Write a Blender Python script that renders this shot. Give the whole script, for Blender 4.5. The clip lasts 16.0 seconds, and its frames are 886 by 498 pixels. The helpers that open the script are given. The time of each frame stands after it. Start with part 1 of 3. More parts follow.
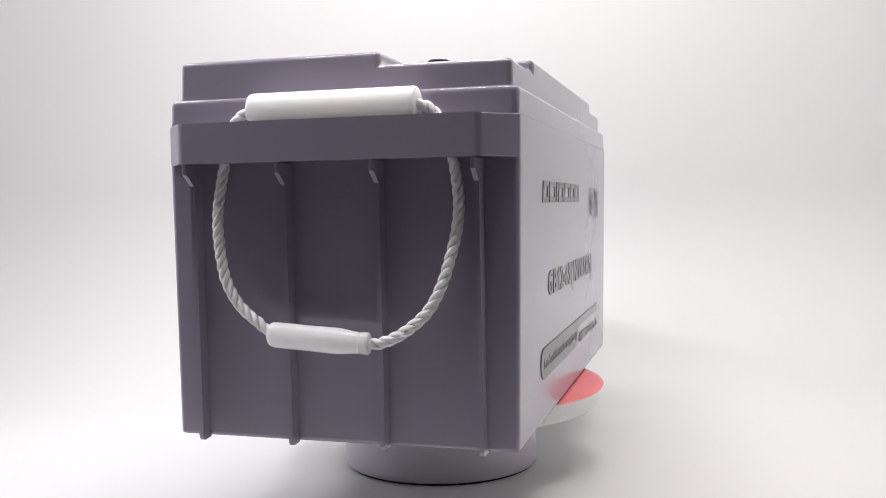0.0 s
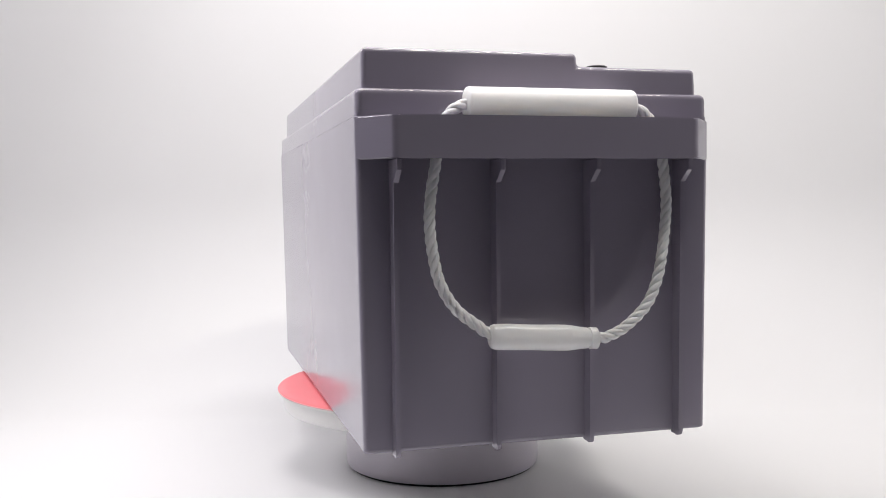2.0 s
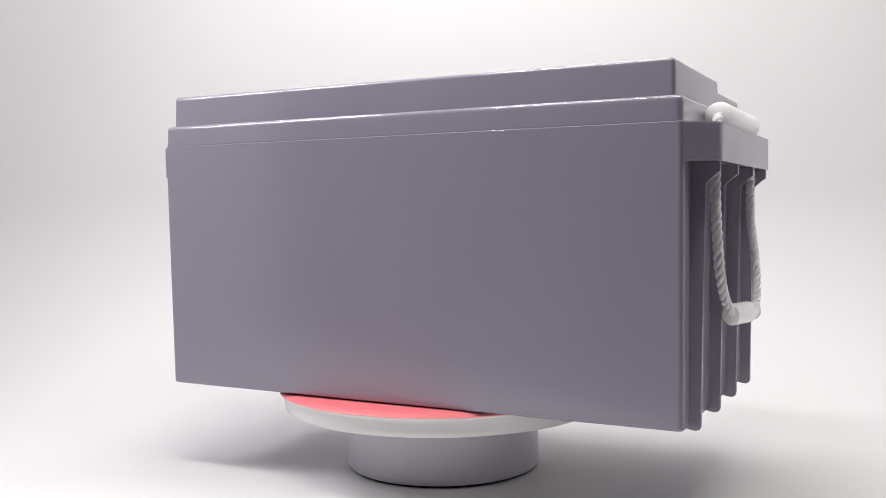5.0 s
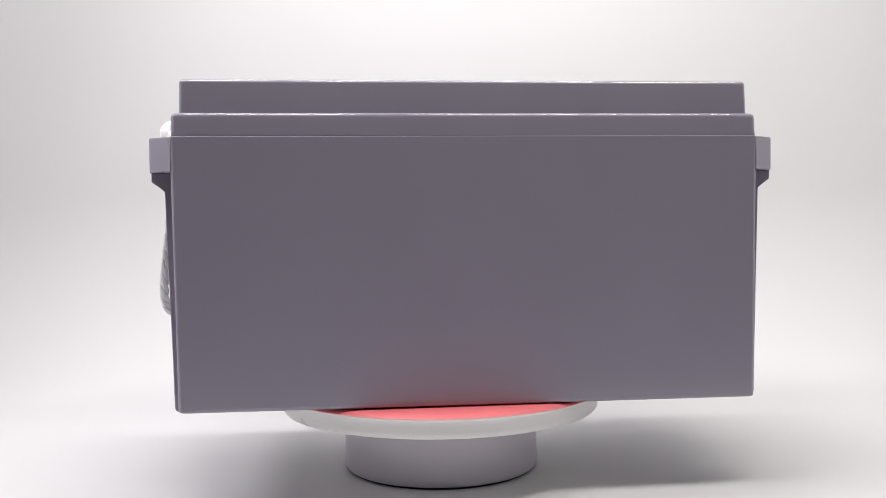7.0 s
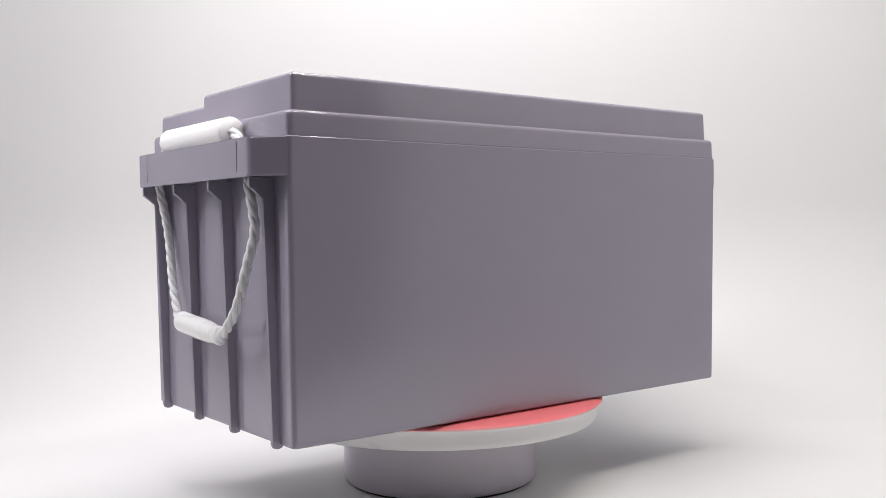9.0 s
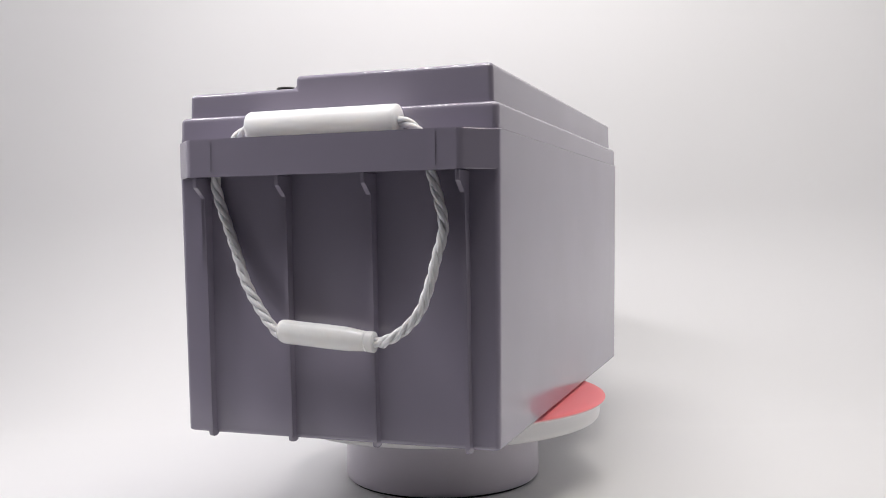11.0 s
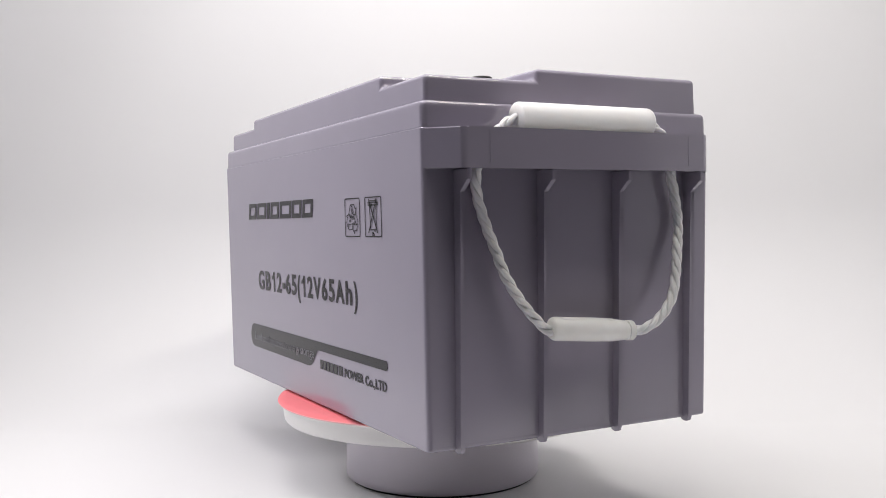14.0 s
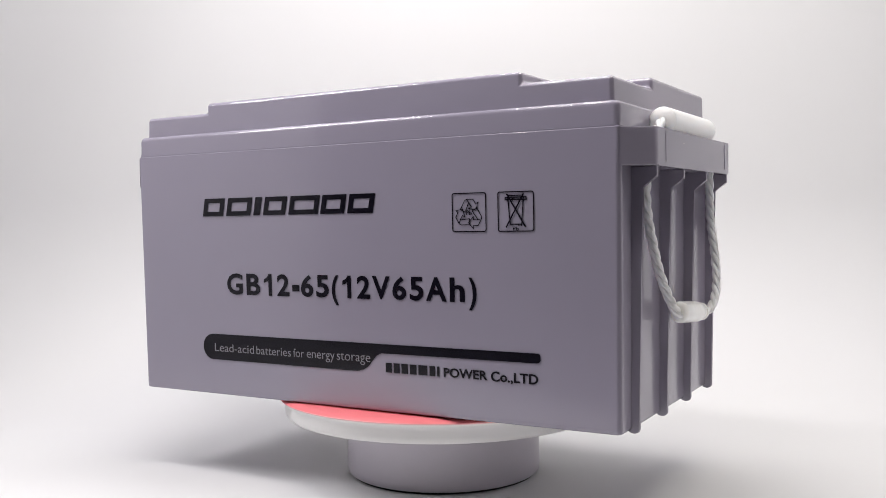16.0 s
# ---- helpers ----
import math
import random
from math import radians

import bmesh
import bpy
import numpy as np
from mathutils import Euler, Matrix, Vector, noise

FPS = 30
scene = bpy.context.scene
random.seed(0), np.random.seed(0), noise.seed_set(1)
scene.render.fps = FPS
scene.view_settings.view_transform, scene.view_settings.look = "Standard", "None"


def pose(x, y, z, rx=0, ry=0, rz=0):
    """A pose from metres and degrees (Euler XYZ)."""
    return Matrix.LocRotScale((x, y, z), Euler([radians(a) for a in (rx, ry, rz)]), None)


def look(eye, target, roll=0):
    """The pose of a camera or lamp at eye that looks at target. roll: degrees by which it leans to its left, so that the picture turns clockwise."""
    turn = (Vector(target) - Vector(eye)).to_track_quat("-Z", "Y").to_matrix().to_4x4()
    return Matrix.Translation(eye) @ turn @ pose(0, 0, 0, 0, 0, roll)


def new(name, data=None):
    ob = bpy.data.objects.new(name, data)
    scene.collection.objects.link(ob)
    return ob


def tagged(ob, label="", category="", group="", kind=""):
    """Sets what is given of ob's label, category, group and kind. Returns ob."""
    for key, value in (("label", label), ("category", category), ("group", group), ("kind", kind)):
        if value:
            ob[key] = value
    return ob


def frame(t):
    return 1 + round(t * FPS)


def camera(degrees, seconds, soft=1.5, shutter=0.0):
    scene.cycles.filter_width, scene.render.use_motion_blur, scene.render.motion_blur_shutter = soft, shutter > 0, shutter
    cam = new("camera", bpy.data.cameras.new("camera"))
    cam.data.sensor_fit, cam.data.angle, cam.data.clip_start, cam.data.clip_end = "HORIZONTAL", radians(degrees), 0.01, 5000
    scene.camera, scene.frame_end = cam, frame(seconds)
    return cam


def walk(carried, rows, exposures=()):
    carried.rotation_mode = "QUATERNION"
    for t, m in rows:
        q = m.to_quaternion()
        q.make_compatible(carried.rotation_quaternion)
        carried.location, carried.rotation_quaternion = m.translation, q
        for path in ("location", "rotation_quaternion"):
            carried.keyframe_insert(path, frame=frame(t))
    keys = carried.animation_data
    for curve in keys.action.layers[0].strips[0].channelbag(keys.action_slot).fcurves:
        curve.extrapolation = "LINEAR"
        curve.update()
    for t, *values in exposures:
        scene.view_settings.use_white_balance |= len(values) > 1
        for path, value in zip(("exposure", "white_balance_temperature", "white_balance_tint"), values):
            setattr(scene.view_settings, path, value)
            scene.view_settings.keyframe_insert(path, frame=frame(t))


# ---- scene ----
# A lead-acid battery turns on a motorised turntable in a white photo tent.

# ---- camera ----
FOV, EYE_Y, EYE_Z, LEAN = 50.27, -0.6353, 0.1684, -0.80
cam = camera(FOV, 16.0, soft=0.92)


def eye(tilt, yaw):
    return pose(0, EYE_Y, EYE_Z, 90 + tilt, 0, yaw) @ pose(0, 0, 0, 0, 0, LEAN)


walk(cam, [(t, eye(tilt, yaw)) for t, tilt, yaw in (
    (0.0, -2.49, -0.26), (1.0, -2.47, -0.22), (2.0, -2.43, -0.23), (3.0, -2.37, -0.20), (4.0, -2.36, -0.15),
    (6.5, -2.29, -0.25), (7.0, -2.26, -0.29), (7.6, -2.23, -0.31), (8.0, -1.58, -0.38), (8.5, -1.58, -0.38),
    (11.0, -1.71, -0.19), (12.0, -1.68, -0.20), (13.0, -1.74, -0.20), (14.0, -1.77, -0.22), (15.0, -1.78, -0.20),
    (15.2, -1.79, -0.20), (15.35, -1.98, -0.18), (16.0, -1.98, -0.13))],
     exposures=[(0.0, 0.18), (8.5, 0.18), (11.0, 0.04), (11.5, 0.10), (14.0, 0.13), (16.0, 0.18)])

# ---- light ----
world = bpy.data.worlds.new("world")
scene.world = world
world.use_nodes = True
world.node_tree.nodes["Background"].inputs["Color"].default_value = (0.80, 0.84, 1.0, 1)
world.node_tree.nodes["Background"].inputs["Strength"].default_value = 0.03


def area_lamp(name, m, sx, sy, watts, colour, spread=180):
    data = bpy.data.lights.new(name, "AREA")
    data.shape, data.size, data.size_y, data.energy, data.color = "RECTANGLE", sx, sy, watts, colour
    data.spread = radians(spread)
    ob = new(name, data)
    ob.matrix_world = m
    return ob


# LED bars under the tent's roof: one across the front, its halves cool and warm, one along the cool side, one that washes the back sheet
area_lamp("front_led_cool", look((-0.17, -0.255, 0.80), (-0.13, -0.17, 0.0)), 0.34, 0.05, 1.95, (0.99, 0.955, 0.965))
area_lamp("front_led_warm", look((0.23, -0.255, 0.80), (0.19, -0.17, 0.0)), 0.46, 0.05, 2.05, (1.0, 0.950, 0.865))
area_lamp("side_led", look((-0.56, -0.11, 0.66), (0.0, -0.09, 0.20)), 0.05, 0.36, 0.90, (0.985, 0.955, 0.985), 100)
area_lamp("back_led", look((0.02, 0.04, 0.80), (0.02, 0.32, 0.34)), 0.42, 0.06, 2.3, (1.0, 0.97, 0.96))

# ---- materials ----


def material(name, colour, rough=0.5, metal=0.0, grain=0.0, grain_size=800.0, bump=0.0, vary=0.06, patch=30.0,
             coat=0.0, wave=0.0, subsurface=0.0, spec=0.5, depth=0.004):
    """A procedural surface: base colour varied at two scales, roughness that wanders, and fine relief."""
    m = bpy.data.materials.new(name)
    m.use_nodes = True
    nt = m.node_tree
    n, lk = nt.nodes, nt.links
    b = n["Principled BSDF"]
    b.inputs["Metallic"].default_value = metal
    b.inputs["Coat Weight"].default_value = coat
    b.inputs["Coat Roughness"].default_value = 0.2
    b.inputs["Specular IOR Level"].default_value = spec
    if subsurface:
        b.inputs["Subsurface Weight"].default_value = subsurface
        b.inputs["Subsurface Scale"].default_value = depth
        b.inputs["Subsurface Radius"].default_value = (1.0, 0.95, 0.9)
    tc = n.new("ShaderNodeTexCoord")
    big = n.new("ShaderNodeTexNoise")
    big.inputs["Scale"].default_value, big.inputs["Detail"].default_value = patch, 5.0
    fine = n.new("ShaderNodeTexNoise")
    fine.inputs["Scale"].default_value, fine.inputs["Detail"].default_value = grain_size, 2.0
    lk.new(tc.outputs["Object"], big.inputs["Vector"])
    lk.new(tc.outputs["Object"], fine.inputs["Vector"])
    mix = n.new("ShaderNodeMix")
    mix.data_type = "RGBA"
    mix.inputs["A"].default_value = (*[max(0.0, c * (1 - vary)) for c in colour], 1)
    mix.inputs["B"].default_value = (*[min(1.0, c * (1 + vary)) for c in colour], 1)
    lk.new(big.outputs["Fac"], mix.inputs["Factor"])
    last = mix.outputs["Result"]
    if grain:
        g = n.new("ShaderNodeMix")
        g.data_type, g.blend_type = "RGBA", "OVERLAY"
        g.inputs["Factor"].default_value = grain
        lk.new(last, g.inputs["A"])
        lk.new(fine.outputs["Fac"], g.inputs["B"])
        last = g.outputs["Result"]
    lk.new(last, b.inputs["Base Color"])
    ramp = n.new("ShaderNodeMapRange")
    ramp.inputs["To Min"].default_value = max(0.03, rough - 0.05)
    ramp.inputs["To Max"].default_value = min(1.0, rough + 0.05)
    lk.new(big.outputs["Fac"], ramp.inputs["Value"])
    lk.new(ramp.outputs["Result"], b.inputs["Roughness"])
    if bump:
        bn = n.new("ShaderNodeBump")
        bn.inputs["Strength"].default_value, bn.inputs["Distance"].default_value = bump, 0.0004
        lk.new(fine.outputs["Fac"], bn.inputs["Height"])
        if wave:                      # slow sink marks of the moulding
            wv = n.new("ShaderNodeTexNoise")
            wv.inputs["Scale"].default_value, wv.inputs["Detail"].default_value = 22.0, 1.0
            lk.new(tc.outputs["Object"], wv.inputs["Vector"])
            wb = n.new("ShaderNodeBump")
            wb.inputs["Strength"].default_value, wb.inputs["Distance"].default_value = wave, 0.002
            lk.new(wv.outputs["Fac"], wb.inputs["Height"])
            lk.new(wb.outputs["Normal"], bn.inputs["Normal"])
        lk.new(bn.outputs["Normal"], b.inputs["Normal"])
    return m


CASE = material("grey_abs_plastic", (0.310, 0.285, 0.355), rough=0.16, spec=0.82, bump=0.006, grain_size=1500, vary=0.05, patch=14, wave=0.05)
LID = material("grey_lid_plastic", (0.316, 0.291, 0.361), rough=0.10, spec=0.85, bump=0.006, grain_size=1500, vary=0.05, patch=18)
PRINT = material("black_screen_print", (0.006, 0.005, 0.010), rough=0.15, vary=0.2, patch=90, spec=0.32)
PALE_PRINT = material("pale_print", (0.25, 0.245, 0.27), rough=0.45, vary=0.05)
ROPE = material("white_nylon_rope", (0.985, 0.955, 0.985), rough=0.34, grain=0.12, grain_size=900, bump=0.35, vary=0.04, subsurface=0.8, depth=0.004)
GRIP = material("white_polythene_grip", (0.97, 0.935, 0.935), rough=0.36, vary=0.03, patch=60, bump=0.04, subsurface=1.0, depth=0.025)
SLEEVE = material("milky_polythene_sleeve", (0.985, 0.955, 0.965), rough=0.22, vary=0.05, patch=120, bump=0.1, grain_size=300, subsurface=1.0, depth=0.020)
SLEEVE_OLD = material("yellowed_polythene_sleeve", (0.985, 0.94, 0.86), rough=0.22, vary=0.07, patch=120, bump=0.1, grain_size=300, subsurface=1.0, depth=0.020)
BOLT = material("blackened_terminal", (0.03, 0.03, 0.03), rough=0.4, metal=0.6, vary=0.3, patch=300)


def gel_pad():
    """Red pad whose rounded edge thins out to white."""
    m = material("red_turntable_pad", (1.0, 0.235, 0.255), rough=0.42, vary=0.02, patch=60, bump=0.05, grain_size=1200)
    n, lk = m.node_tree.nodes, m.node_tree.links
    b = n["Principled BSDF"]
    red = b.inputs["Base Color"].links[0].from_socket
    tc = n.new("ShaderNodeTexCoord")
    sep = n.new("ShaderNodeSeparateXYZ")
    lk.new(tc.outputs["Object"], sep.inputs["Vector"])
    span = n.new("ShaderNodeMapRange")
    span.inputs["From Min"].default_value, span.inputs["From Max"].default_value = 0.0508, 0.0522
    lk.new(sep.outputs["Z"], span.inputs["Value"])
    mix = n.new("ShaderNodeMix")
    mix.data_type = "RGBA"
    mix.inputs["A"].default_value = (0.88, 0.84, 0.82, 1)
    lk.new(span.outputs["Result"], mix.inputs["Factor"])
    lk.new(red, mix.inputs["B"])
    lk.new(mix.outputs["Result"], b.inputs["Base Color"])
    return m


RED = gel_pad()
WHITE = material("white_turntable_plastic", (0.87, 0.86, 0.85), rough=0.30, vary=0.02, patch=40)
# the drum's grey-white is set darker, with the battery's shade in its base colour
PEDESTAL = material("shaded_grey_white_pedestal_plastic", (0.60, 0.565, 0.63), rough=0.30, vary=0.04, patch=40, bump=0.03)
RUBBER = material("black_rubber", (0.02, 0.02, 0.022), rough=0.7, vary=0.2, patch=200)
CLOTH = material("white_backdrop_sheet", (0.76, 0.76, 0.765), rough=0.55, vary=0.015, patch=3.0, bump=0.03, grain_size=500, spec=0.05)
TENT = material("white_tent_cloth", (0.67, 0.67, 0.70), rough=0.8, vary=0.03, patch=5.0)
DARK = material("dim_room_wall", (0.10, 0.10, 0.125), rough=0.8, vary=0.05, patch=4.0)

# ---- mesh helpers ----


def mesh_from(bm, name, mat, smooth=40.0):
    bmesh.ops.recalc_face_normals(bm, faces=bm.faces)
    me = bpy.data.meshes.new(name)
    bm.to_mesh(me)
    bm.free()
    me.materials.append(mat)
    if smooth:
        for p in me.polygons:
            p.use_smooth = True
        me.set_sharp_from_angle(angle=radians(smooth))
    return me


def part(name, bm, mat, parent, label="", smooth=40.0):
    ob = new(name, mesh_from(bm, name, mat, smooth))
    ob.parent = parent
    if smooth:
        mod = ob.modifiers.new("even_shading", "WEIGHTED_NORMAL")
        mod.keep_sharp = True
    return tagged(ob, label)


def lathe(profile, steps=96):
    """Turn a closed line of (r, z) about the z axis."""
    bm = bmesh.new()
    rings = []
    for r, z in profile:
        rings.append([bm.verts.new((r * math.cos(2 * math.pi * i / steps), r * math.sin(2 * math.pi * i / steps), z))
                      for i in range(steps)])
    for a, b in zip(rings, rings[1:]):
        for i in range(steps):
            j = (i + 1) % steps
            bm.faces.new((a[i], a[j], b[j], b[i]))
    bm.faces.new(rings[0])
    bm.faces.new(rings[-1])
    return bm


def loft(sections, closed=True):
    """Skin between outlines of the same count; each outline is a list of 3D points."""
    bm = bmesh.new()
    rings = [[bm.verts.new(p) for p in s] for s in sections]
    n = len(rings[0])
    for a, b in zip(rings, rings[1:]):
        for i in range(n):
            bm.faces.new((a[i], a[(i + 1) % n], b[(i + 1) % n], b[i]))
    if closed:
        bm.faces.new(rings[0])
        bm.faces.new(rings[-1])
    return bm


def rounded(hx, hy, r, seg=4):
    """A rounded rectangle about the origin."""
    out = []
    for cx, cy, a0 in ((hx - r, hy - r, 0), (-hx + r, hy - r, 90), (-hx + r, -hy + r, 180), (hx - r, -hy + r, 270)):
        for k in range(seg + 1):
            a = radians(a0 + 90 * k / seg)
            out.append((cx + r * math.cos(a), cy + r * math.sin(a)))
    return out


def extrude(poly, m, depth, bevel=0.0, seg=2):
    """A flat outline (u, v) raised by depth along w; m maps (u, v, w) into place."""
    bm = bmesh.new()
    lo = [bm.verts.new((u, v, 0)) for u, v in poly]
    hi = [bm.verts.new((u, v, depth)) for u, v in poly]
    n = len(poly)
    bm.faces.new(lo)
    bm.faces.new(hi)
    for i in range(n):
        bm.faces.new((lo[i], lo[(i + 1) % n], hi[(i + 1) % n], hi[i]))
    if bevel:
        bmesh.ops.bevel(bm, geom=list(bm.edges), offset=bevel, segments=seg, affect="EDGES", profile=0.5)
    bm.transform(m)
    return bm


def sweep(points, radius, steps=10, flat=1.0):
    """A round bar along points (a list of Vectors)."""
    secs = []
    up = Vector((0, 1, 0))
    for i, p in enumerate(points):
        t = (points[min(i + 1, len(points) - 1)] - points[max(i - 1, 0)]).normalized()
        side = t.cross(up).normalized()
        nrm = side.cross(t).normalized()
        r = radius(i / (len(points) - 1)) if callable(radius) else radius
        secs.append([p + side * (r * math.cos(2 * math.pi * k / steps)) + nrm * (r * flat * math.sin(2 * math.pi * k / steps))
                     for k in range(steps)])
    return loft(secs)


def spline(knots, per=14):
    """A smooth line through the knots."""
    k = [Vector(p) for p in knots]
    k = [2 * k[0] - k[1]] + k + [2 * k[-1] - k[-2]]
    out = []
    for i in range(1, len(k) - 2):
        for j in range(per):
            t = j / per
            a, b, c, d = k[i - 1], k[i], k[i + 1], k[i + 2]
            out.append(0.5 * ((2 * b) + (c - a) * t + (2 * a - 5 * b + 4 * c - d) * t * t + (3 * b - a - 3 * c + d) * t ** 3))
    out.append(k[-2])
    return out


def join(target, other):
    """Add the bmesh other to target."""
    me = bpy.data.meshes.new("joined")
    other.to_mesh(me)
    other.free()
    target.from_mesh(me)
    bpy.data.meshes.remove(me)
    return target


# ---- the tent ----
HALF_W, BACK, ROOF, MOUTH, EAVE, CURVE, FLOOR_Z = 0.655, 0.32, 0.84, -0.30, -0.42, 0.19, -0.0022
ROOM_W, ROOM_BACK, ROOM_FRONT, ROOM_TOP, ROOM_Z = 1.15, 0.65, -1.6, 1.25, -0.03


def slab(name, x0, x1, y0, y1, z0, z1, mat, label):
    bm = bmesh.new()
    bmesh.ops.create_cube(bm, size=1.0)
    bm.transform(Matrix.Translation(((x0 + x1) / 2, (y0 + y1) / 2, (z0 + z1) / 2))
                 @ Matrix.Diagonal((x1 - x0, y1 - y0, z1 - z0, 1)))
    tagged(new(name, mesh_from(bm, name, mat, 0)), label, "wall" if "wall" in name else name.split("_")[-1], kind="structure")


def build_tent():
    # one sheet: floor, a tight curve, back wall
    flat_end = BACK - CURVE
    line = [(-0.33, 0.0), (-0.2, 0.0), (-0.1, 0.0), (0.0, 0.0), (flat_end, 0.0)]
    for k in range(1, 33):
        a = radians(90 * k / 32)
        line.append((flat_end + CURVE * math.sin(a), CURVE - CURVE * math.cos(a)))
    line += [(BACK, 0.5), (BACK, ROOF)]
    bm = bmesh.new()
    rows = []
    for off in (0.0, 0.003):
        row = []
        for i, (y, z) in enumerate(line):
            y0, z0 = line[max(i - 1, 0)]
            y1, z1 = line[min(i + 1, len(line) - 1)]
            d = Vector((y1 - y0, z1 - z0)).normalized()
            row.append([bm.verts.new((x, y + d.y * off, FLOOR_Z + z - d.x * off)) for x in (-HALF_W, HALF_W)])
        rows.append(row)
    top, low = rows
    for i in range(len(line) - 1):
        bm.faces.new((top[i][0], top[i][1], top[i + 1][1], top[i + 1][0]))
        bm.faces.new((low[i][0], low[i + 1][0], low[i + 1][1], low[i][1]))
        for s in (0, 1):
            bm.faces.new((top[i][s], top[i + 1][s], low[i + 1][s], low[i][s]))
    for e in (0, -1):
        bm.faces.new((top[e][0], low[e][0], low[e][1], top[e][1]))
    ob = new("backdrop", mesh_from(bm, "backdrop", CLOTH, 30))
    tagged(ob, "white seamless sheet, floor curving up into back wall", "backdrop", kind="structure")
    w, b = HALF_W, BACK + 0.03
    slab("wall_left", -w - 0.02, -w - 0.003, MOUTH, b, -0.012, ROOF, TENT, "white cloth side wall of the photo tent")
    slab("wall_right", w + 0.003, w + 0.02, MOUTH - 0.05, b, -0.012, ROOF, TENT, "white cloth side wall of the photo tent")
    slab("wall_back", -w - 0.003, w + 0.003, BACK + 0.008, b, -0.012, ROOF, TENT, "white cloth back wall behind the sheet")
    slab("ceiling", -w - 0.02, w + 0.02, EAVE, b, ROOF + 0.001, ROOF + 0.02, TENT, "white cloth roof of the photo tent")
    # the dim room in which the tent stands and from which the camera looks in
    r, e = ROOM_W, 0.05
    slab("room_wall_left", -r - e, -r, ROOM_FRONT, ROOM_BACK, ROOM_Z, ROOM_TOP, DARK, "dim grey wall of the room")
    slab("room_wall_right", r, r + e, ROOM_FRONT, ROOM_BACK, ROOM_Z, ROOM_TOP, DARK, "dim grey wall of the room")
    slab("room_wall_front", -r - e, r + e, ROOM_FRONT - e, ROOM_FRONT - 0.001, ROOM_Z, ROOM_TOP, DARK, "dim grey wall behind the camera")
    slab("room_wall_back", -r - e, r + e, ROOM_BACK + 0.001, ROOM_BACK + e, ROOM_Z, ROOM_TOP, DARK, "dim grey wall behind the tent")
    slab("room_ceiling", -r - e, r + e, ROOM_FRONT - e, ROOM_BACK + e, ROOM_TOP + 0.001, ROOM_TOP + e, DARK, "dim grey ceiling of the room")
    slab("floor", -r - e, r + e, ROOM_FRONT - e, ROOM_BACK + e, ROOM_Z - e, ROOM_Z + 0.016, DARK, "dim grey table top under the tent")


build_tent()

# ---- the turntable ----
DISC_Z = 0.0538


def build_turntable():
    base = new("turntable")
    tagged(base, "white round motorised turntable with a red top", "turntable")
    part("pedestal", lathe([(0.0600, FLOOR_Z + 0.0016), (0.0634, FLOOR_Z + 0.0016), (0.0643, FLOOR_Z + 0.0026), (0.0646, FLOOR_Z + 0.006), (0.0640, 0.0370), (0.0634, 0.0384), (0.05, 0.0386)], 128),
         PEDESTAL, base, "grey-white plastic drum, its tone lowered for the battery's shade")
    part("rubber_ring", lathe([(0.055, FLOOR_Z), (0.0618, FLOOR_Z), (0.0618, FLOOR_Z + 0.0022), (0.055, FLOOR_Z + 0.0022)], 96), RUBBER, base, "thin black rubber foot ring")
    platter = part("platter", lathe([
        (0.060, 0.0386), (0.1010, 0.0386), (0.1036, 0.0391), (0.1048, 0.0404), (0.1053, 0.0430), (0.1056, 0.0470), (0.1062, 0.0492),
        (0.1066, 0.0500), (0.100, 0.0500)], 160), WHITE, base, "white plastic disc with a rounded rim")
    part("mat", lathe([(0.1000, 0.0499), (0.1066, 0.0499), (0.1078, 0.0504), (0.1087, 0.0512), (0.1090, 0.0518), (0.1086, 0.0525), (0.1074, 0.0531), (0.1055, 0.0535), (0.1030, DISC_Z),
                       (0.05, DISC_Z)], 160), RED, platter, "flat red round pad")
    return base, platter


turntable, platter = build_turntable()

# ---- the battery ----
OX, OY = 0.0024, -0.0122           # its middle, off the turntable's axis
CX0, CX1, CY0, CY1 = 0.0891, 0.0911, 0.1706, 0.1717   # half sizes of the case at its foot and at its top
Z_CASE, Z_MID, Z_LOW, Z_TOP = 0.1582, 0.1715, 0.1847, 0.1911
battery = new("battery")
tagged(battery, "grey plastic lead-acid battery with white rope handles", "battery")
SHIFT = Matrix(((1, 0, 0, OX), (0, 1, 0, OY), (-0.0006, 0.0041, 1, 0.0001), (0, 0, 0, 1)))   # it stands a quarter of a degree off level


def bpart(name, bm, mat, parent=None, label="", smooth=40.0):
    if parent is None:
        bm.transform(SHIFT)
        return part(name, bm, mat, battery, label, smooth)
    bm.transform(SHIFT)
    return part(name, bm, mat, parent, label, smooth)


def face_x(z):
    return CX0 + (CX1 - CX0) * z / Z_CASE


def build_case():
    secs = []
    for z, k in ((0.0000, -0.0046), (0.0007, -0.0013), (0.0011, -0.0005), (0.0018, 0.0), (0.0030, 0.0), (0.0032, -0.00008), (0.0036, -0.00008), (0.0038, 0.0), (Z_CASE - 0.0004, 0.0), (Z_CASE, -0.0004)):
        f = z / Z_CASE
        hx, hy = CX0 + (CX1 - CX0) * f + k, CY0 + (CY1 - CY0) * f + k
        secs.append([(x, y, z) for x, y in rounded(hx, hy, 0.0028 + k * 0.3, 5)])
    case = bpart("case", loft(secs), CASE)
    bm = loft([[(x, y, z) for x, y in rounded(0.0903, 0.1709, 0.002, 3)] for z in (Z_CASE - 0.002, Z_CASE + 0.002)])
    bpart("seal", bm, CASE, None, "thin glued seam between case and lid")
    return case


